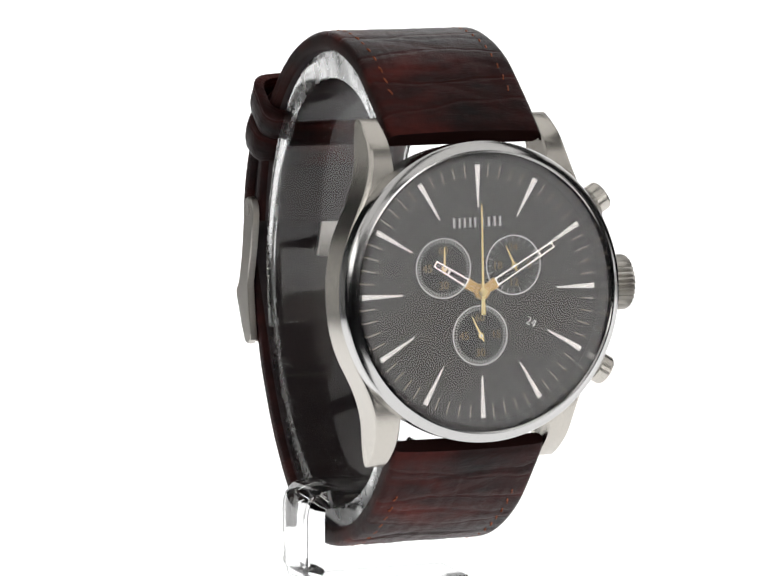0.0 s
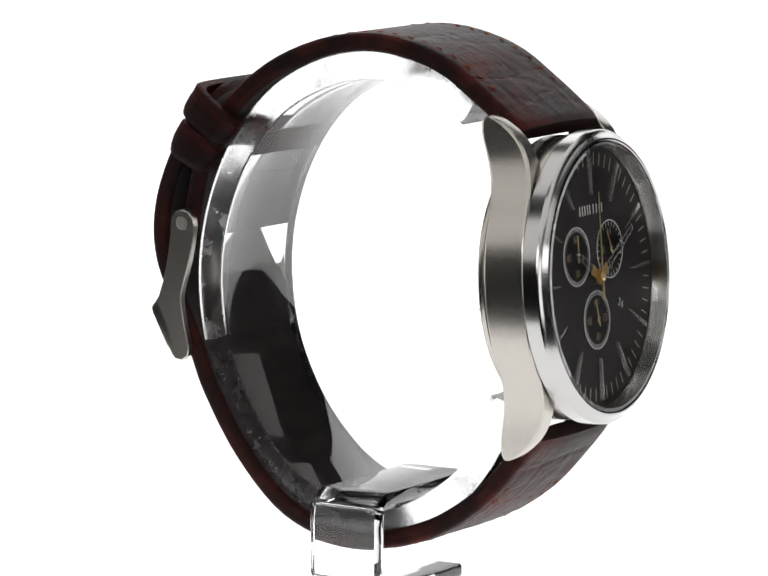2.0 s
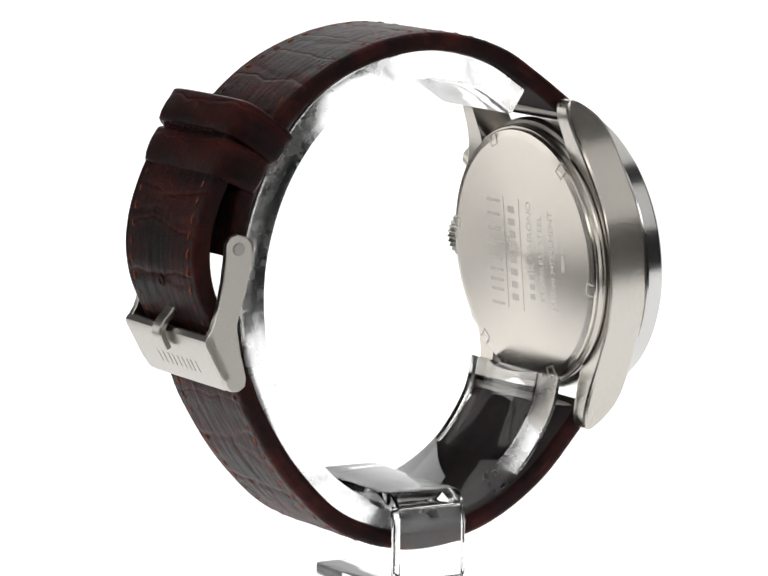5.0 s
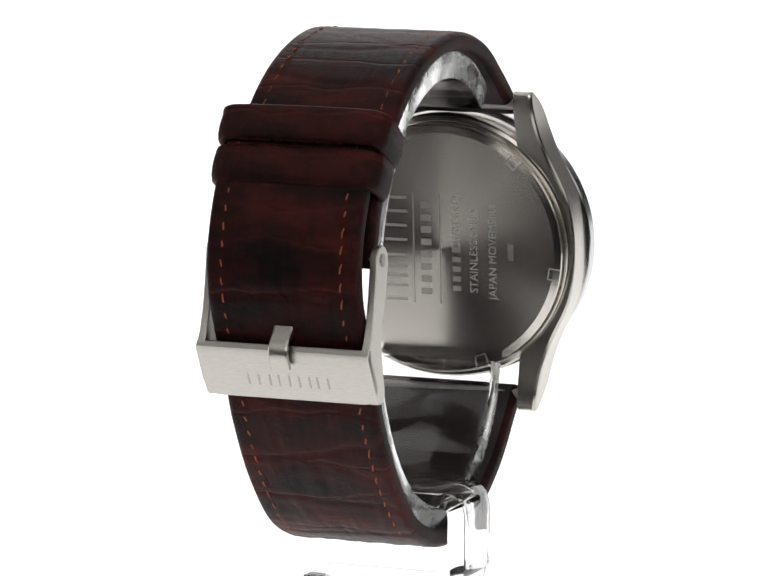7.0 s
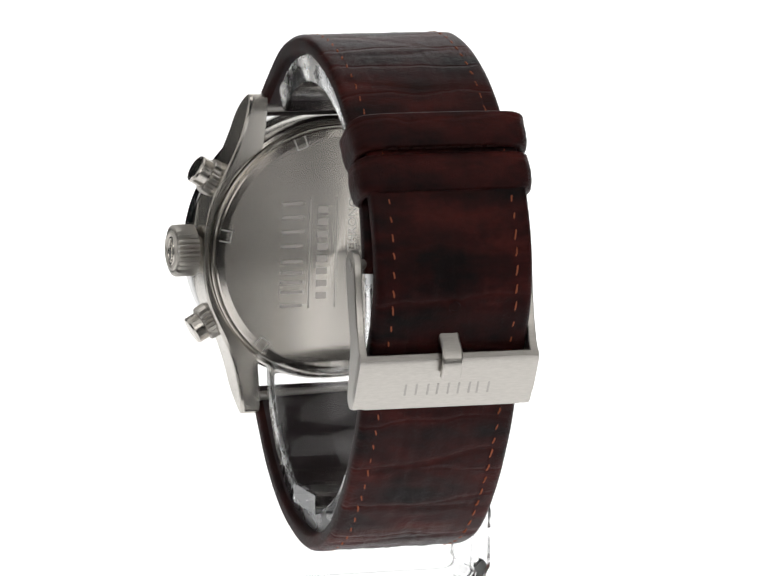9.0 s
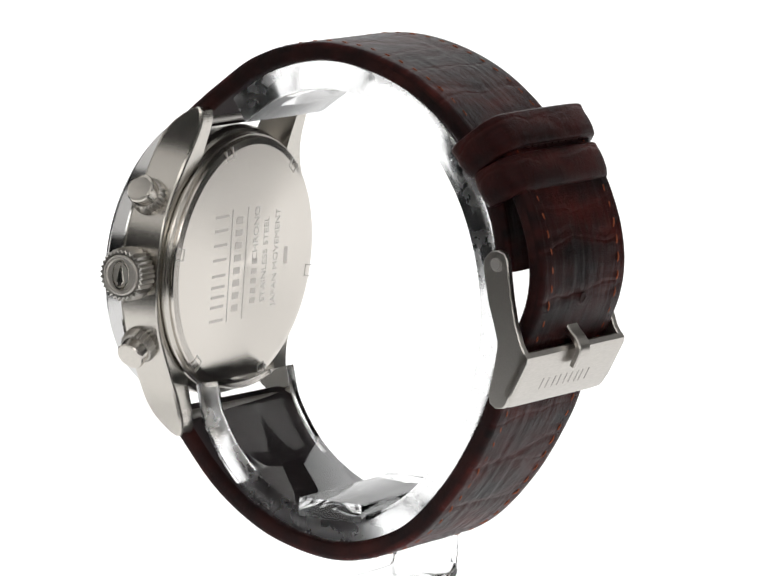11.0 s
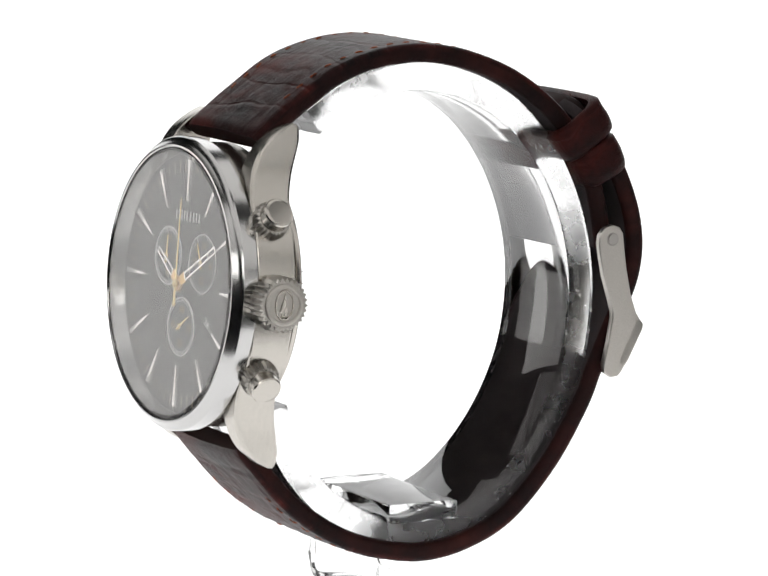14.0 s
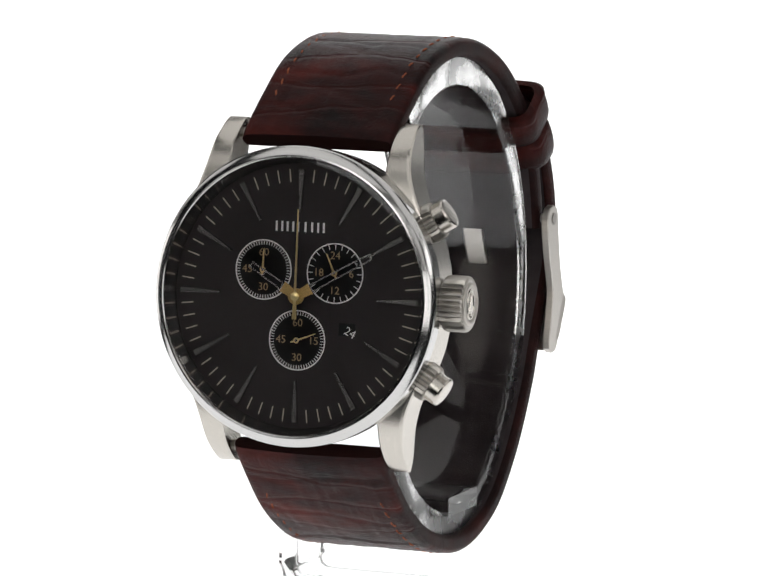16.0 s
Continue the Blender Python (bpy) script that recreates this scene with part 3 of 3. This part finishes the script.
def strap_piece(name, path, label, ends, taper=None):
    fr = spline([eased(*p) for p in path], 0.5)
    total = fr[-1][3]
    bm = bmesh.new()
    uvl = bm.loops.layers.uv.new("UVMap")
    rows = []
    for q, t, nrm, run in fr:
        hw = STRAP_W
        ht = STRAP_T / 2
        if run < 1.2 and ends[0] == "round":
            ht *= 0.75 + 0.25 * run / 1.2
        if ends[1] == "tip" and total - run < 9:
            k = (total - run) / 9
            hw = STRAP_W * (0.45 + 0.55 * math.sqrt(max(0.0, 1 - (1 - k) ** 2)))
        puff = 0.45 * max(0.0, 1 - run / 26) if taper else 0.12
        sec = rounded(hw, ht, 0.95, 4, puff, 44)
        fade = min(1.0, run / 4)
        sec = [(x, y + fade * min(1.0, (hw - abs(x)) / 1.2) * (0.45 if ends[1] == "" else 0.85) * wrinkle(run, x, SIDE * 5.3) if y > ht - 0.05 else y) for x, y in sec]
        rows.append(([bm.verts.new((Vector((x, 0, 0)) + q + nrm * (-y * SIDE)) * MM) for x, y in sec], sec, run))
    n = len(rows[0][1])
    for (a, sa, ra), (b, sb, rb) in zip(rows, rows[1:]):
        for i in range(n):
            j = (i + 1) % n
            f = bm.faces.new((a[i], a[j], b[j], b[i]))
            mx = (sa[i][1] + sa[j][1]) / 2
            flat = abs(sa[i][0]) < STRAP_W - 0.75 and abs(sa[j][0]) < STRAP_W - 0.75
            f.material_index = 0 if mx > STRAP_T / 2 - 0.6 else (2 if (mx < 0 and flat) else 1)
            for lp, (s, r) in zip(f.loops, ((sa[i], ra), (sa[j], ra), (sb[j], rb), (sb[i], rb))):
                lp[uvl].uv = (r / 10 + (0 if mx > 0 else 7), s[0] / 10 + s[1] / 10)
    for k in (0, -1):
        f = bm.faces.new(rows[k][0])
        f.material_index = 1
    ob = part(name, bm, [LEATHER, EDGE, LINING], watch, label, 50)
    ob.data.transform(SKEW)
    return ob, fr


def eased(y, z):
    """Places of the strap's side plan: the loop hangs a little high behind the case."""
    k = min(1.0, max(0.0, (y + 26) / 50))
    return (y - 0.5 * k, z + 0.7 * k)


# the strap sits slightly askew on the case
SKEW = Matrix(((1, 0.0114, 0, 0.0114 * 0.034), (0, 1, 0, 0), (0, 0, 1, 0), (0, 0, 0, 1)))


def stitches(parent, fr, start, stop):
    """Two rows of short thread stitches along the strap's outer face."""
    for side in (-1, 1):
        bm = bmesh.new()
        s = start
        rnd = random.Random(3 + side)
        while s < stop:
            pts = []
            for k in range(4):
                want = s + 1.55 * k / 3
                i = min(range(len(fr)), key=lambda m: abs(fr[m][3] - want))
                i = min(max(i, 0), len(fr) - 2)
                a, b = fr[i], fr[i + 1]
                f = (want - a[3]) / (b[3] - a[3])
                q = a[0].lerp(b[0], f)
                nrm = a[2].lerp(b[2], f).normalized()
                dip = (-0.3, -0.02, -0.02, -0.3)[k]
                x = side * 9.0 + rnd.uniform(-0.06, 0.06) + (k - 1.5) * 0.1 * side
                pts.append((Vector((x, 0, 0)) + q + nrm * (-SIDE) * (STRAP_T / 2 + 0.03 + 0.25 * max(0.0, 1 - want / 26) + dip)) * MM)
            tube(bm, pts, 0.13 * MM, 6)
            s += 2.45
        part("stitching", bm, THREAD, parent, "rust-brown stitched thread").data.transform(SKEW)


STRAP_W, STRAP_T, SIDE = 11.5, 2.75, -1
UPPER = [(-28.2, 69.2), (-25.0, 71.8), (-21.3, 74.5), (-15.6, 78.2), (-9.1, 80.3), (-2.2, 80.9), (5.2, 79.6), (12.4, 76.7), (18.3, 72.6), (22.8, 67.8), (25.8, 62.4), (27.3, 57.2), (28.1, 52.6), (28.3, 51.0)]
LOWER = [(-30.6, 26.3), (-27.9, 22.9), (-22.0, 16.5), (-15.0, 11.7), (-8.0, 9.1), (-0.8, 8.1), (6.1, 9.3), (12.8, 12.6), (19.6, 19.6), (24.7, 27.6), (27.0, 32.9), (29.3, 38.0), (31.4, 42.5), (33.0, 46.5), (33.6, 50.8), (33.1, 55.2), (31.7, 59.6), (29.8, 63.6), (27.4, 67.8), (24.3, 72.2)]
upper_strap, UPPER_FR = strap_piece("upper_strap", UPPER, "short dark brown embossed leather strap half", ("round", ""), True)
SIDE = 1
lower_strap, LOWER_FR = strap_piece("lower_strap", LOWER, "long dark brown embossed leather strap half with pin holes", ("round", "tip"), True)
SIDE = -1
stitches(upper_strap, UPPER_FR, 7.5, 52)
SIDE = 1
stitches(lower_strap, LOWER_FR, 9, 113)


def holes():
    """Oval pin holes along the long half."""
    for want in (84.0, 91.0):
        a = min(LOWER_FR, key=lambda f: abs(f[3] - want))
        out = -a[2]
        m = Matrix.Translation((a[0] + out * (STRAP_T / 2 + 0.08)) * MM) @ out.to_track_quat("Z", "Y").to_matrix().to_4x4()
        bm = bmesh.new()
        lathe(bm, [(0.55 * MM, 0.06 * MM), (0.8 * MM, 0.06 * MM), (0.85 * MM, -0.1 * MM), (0.55 * MM, -0.3 * MM)], m, 20, closed=True)
        lathe(bm, [(0, -0.02 * MM), (0.6 * MM, -0.02 * MM)], m, 20)
        part("pin_hole", bm, EDGE, lower_strap, "punched pin hole").data.transform(SKEW)


holes()


def keeper(centre, tangent, half_n, length, half_w, label, flare=0.0):
    """A leather loop round both strap layers."""
    t = Vector((0, *tangent)).normalized()
    nrm = Vector((0, -t.z, t.y))
    c = Vector((0, *eased(*centre)))
    bm = bmesh.new()
    uvl = bm.loops.layers.uv.new("UVMap")

    def ring(grow, along):
        return [(Vector((x, 0, 0)) + c + nrm * y + t * along) * MM for x, y in rounded(half_w + grow, half_n + grow, min(2.2, half_n) + grow * 0.5, 5, 0.25)]
    k = length / 2
    loft(bm, [ring(0.0, -k), ring(0.55 + flare, -k), ring(0.95 + flare, -k + 0.35), ring(1.2, -k * 0.4), ring(1.25, 0), ring(1.15, k * 0.5), ring(0.9, k - 0.35), ring(0.5, k), ring(0.0, k)], loop=True)
    for f in bm.faces:
        for lp in f.loops:
            q = lp.vert.co / MM
            lp[uvl].uv = ((q - c).dot(t) / 10 + 3.3, q.x / 10 + (q - c).dot(nrm) / 10)
    ob = part("keeper", bm, LEATHER, watch, label, 60)
    ob.data.transform(SKEW)
    return ob


keeper((24.6, 68.3), (0.60, -0.80), 3.6, 5.4, 11.75, "free leather keeper loop", 0.35)
keeper((27.5, 63.7), (0.46, -0.89), 2.8, 5.6, 11.75, "fixed leather keeper loop", 0.1)
# stitched seam on the free keeper
bm = bmesh.new()
for i in range(9):
    x = -7.2 + 1.8 * i
    c = Vector((0, *eased(29.9, 68.6)))
    tube(bm, [(Vector((x, 0, 0)) + c) * MM, (Vector((x + 1.2, 0, 0.0)) + c) * MM], 0.14 * MM, 6)
part("seam", bm, EDGE, watch, "dark brown seam on the keeper").data.transform(SKEW)


def buckle_parts():
    side = [(31.25, 53.9), (30.7, 54.8), (29.6, 55.2), (28.3, 54.9), (27.4, 53.9), (27.2, 52.6), (27.5, 50.5), (28.1, 47.6), (29.0, 44.6), (29.6, 42.4), (29.6, 41.4), (29.0, 38.0), (28.2, 34.6), (28.4, 33.4), (29.4, 32.7), (30.6, 32.8), (31.2, 33.4), (34.6, 39.6), (34.7, 40.3), (33.6, 42.0), (32.6, 45.0), (31.9, 48.5), (31.5, 51.5)]
    bm = bmesh.new()
    for sx in (-1, 1):
        for_in, mid, out = 11.95, 12.2, 13.1
        cy = sum(p[0] for p in side) / len(side)
        secs = []
        for x, k in ((for_in, 0.12), (for_in + 0.12, 0.0), (out - 0.15, 0.0), (out, 0.15)):
            ring = []
            for i, (y, z) in enumerate(side):
                a, b = side[i - 1], side[(i + 1) % len(side)]
                tx, tz = b[0] - a[0], b[1] - a[1]
                L = math.hypot(tx, tz)
                ring.append(Vector((sx * x, y + k * -tz / L, z + k * tx / L)) * MM)
            secs.append(ring)
        loft(bm, secs)
    # wide plate between the arms
    plate = [(34.75, 40.25), (34.6, 39.5), (31.3, 33.3), (30.7, 32.75), (30.0, 32.9), (30.0, 33.6), (33.0, 39.6), (33.6, 40.9), (34.3, 40.9)]
    secs = []
    r, along = 2.0, Vector((3.3, 6.2)).normalized()
    for d in (0.0, 0.12, 0.4, 0.8, 1.3, 2.0):
        lift = r - math.sqrt(max(0.0, r * r - (r - d) ** 2))
        secs.append((13.1 - d, [(y + along.x * lift, z + along.y * lift) if z < 34 else (y, z) for y, z in plate]))
    rows = [(-x, p) for x, p in secs] + [(x, p) for x, p in reversed(secs)]
    loft(bm, [[Vector((x, y, z)) * MM for y, z in p] for x, p in rows])
    buckle = part("buckle", bm, BUCKLE_STEEL, watch, "satin steel pin buckle")
    buckle.matrix_basis = pose(0.75 * MM, -1.4 * MM, -0.1 * MM, 0, 0, -0.6)
    bm = bmesh.new()
    m = Matrix.Scale(MM, 4) @ Matrix.Translation((0, 29.45, 53.15)) @ Matrix.Rotation(radians(90), 4, "Y")
    lathe(bm, [(0, -13.25), (0.75, -13.25), (0.75, 13.25), (0, 13.25)], m, 24)
    part("spring_bar", bm, ETCHED, buckle, "steel spring bar")
    for sx in (-1, 1):
        bm = bmesh.new()
        lathe(bm, [(0.7, sx * 13.1), (0.95, sx * 13.16), (1.0, sx * 13.1)], m, 24)
        part("bar_socket", bm, ETCHED, buckle)
    prong = spline([(29.8, 53.0), (31.3, 47.8), (33.6, 43.4), (35.2, 41.5), (35.75, 40.2), (35.35, 38.9), (34.7, 37.7)], 0.4)
    bm = bmesh.new()
    loft(bm, [[(Vector((x, 0, 0)) + q + nrm * y) * MM for x, y in [(-1.45, -0.3), (-1.2, -0.48), (1.2, -0.48), (1.45, -0.3), (1.45, 0.3), (1.2, 0.48), (-1.2, 0.48), (-1.45, 0.3)]] for q, t, nrm, run in prong])
    part("prong", bm, BUCKLE_STEEL, buckle, "bright steel prong")
    # maker's mark stamped on the plate, as plain bars
    d = Vector((0, 34.6 - 31.3, 39.5 - 33.3)).normalized()
    out = Vector((0, d.z, -d.y))
    mid = Vector((0, 32.55, 35.65))
    rot = Matrix((Vector((1, 0, 0)), d, out)).transposed().to_4x4()
    for x in (-6.3, -4.7, -3.5, -1.9, -0.4, 1.2, 2.6, 4.3, 5.9):
        bm = bmesh.new()
        box(bm, 0.3 * MM, 1.9 * MM, 0.06 * MM, Matrix.Translation((mid + Vector((x, 0, 0))) * MM) @ rot)
        part("stamped_mark", bm, ETCHED, buckle, "plain stamped bar", 0)


buckle_parts()


# spring bars between the lugs
def lug_bars():
    for v in (22.3, -22.3):
        bm = bmesh.new()
        lathe(bm, [(0.8, -11.9), (0.8, 11.9)], CASE @ Matrix.Translation((0, v, -6.9)) @ Matrix.Rotation(radians(90), 4, "Y"), 16)
        part("spring_bar", bm, ETCHED, watch)


lug_bars()


# ------------------------------------------------------------------ the clear stand
stand = new("display_stand")
tagged(stand, "clear acrylic watch stand with an open ring on a bent foot", "display stand")


RING_IN = 0.35


def stand_parts():
    ring = [(-18.8, 71.5), (-12, 75.7), (-3, 77.4), (6, 75.6), (13.9, 70.8), (20.0, 62.8), (23.6, 53), (24.4, 43), (22.4, 32.5), (17.0, 22.4), (9.0, 14.8), (-0.8, 11.5), (-9.8, 13.0), (-17.8, 18.0), (-23.0, 25.2), (-24.6, 31)]
    bm = bmesh.new()
    fr = spline(ring, 0.9)
    loft(bm, [[(Vector((x, 0, 0)) + q + nrm * y) * MM for x, y in [(a + 0.4, b + RING_IN) for a, b in rounded(10.0, 2.1, 0.4, 2)]] for q, t, nrm, run in fr])
    bm.normal_update()
    for f in bm.faces:
        f.material_index = 1 if abs(f.normal.x) > 0.8 else 0
    part("ring", bm, [RING_ACRYLIC, SAWN], stand, "clear acrylic open ring with frosted edges", 40)
    # strip bent twice: tab inside the ring, post at its side, foot below
    path = [(11.8, 14.5), (0, 14.5), (-9, 14.6), (-12.0, 14.7), (-13.5, 14.0), (-14.0, 12.4), (-14.0, 10), (-14.0, 5.4), (-13.8, 2.6), (-12.6, 1.3), (-10.5, 1.0), (0, 1.0), (10, 1.0)]
    secs = []
    for q, t, nrm, run in spline(path, 0.7):
        # spline works in (y, z): read its y as x
        c, nn = Vector((q.y, 0, q.z)), Vector((nrm.y, 0, nrm.z))
        secs.append([(c + Vector((0, -1.8 + a, 0)) + nn * b) * MM for a, b in rounded(5.5, 1.4 if q.z > 3.5 else 0.95, 0.35, 2)])
    bm = bmesh.new()
    loft(bm, secs)
    part("foot", bm, ACRYLIC, stand, "clear bent acrylic foot strip", 40)


stand_parts()


# ------------------------------------------------------------------ the turn
def motions():
    rows = []
    for t, a, dx, dz in TURN:
        rows.append((t, Matrix.Translation((dx * MM, 0, dz * MM)) @ Matrix.Rotation(radians(a), 4, "Z") @ pose(1.17 * MM, 1.36 * MM, 0)))
    walk(watch, rows)
    walk(stand, rows)
    walk(seconds_hand, [(t, case_at(0, -6.2, 0, -26.5 + 6 * t)) for t in range(17)])


motions()
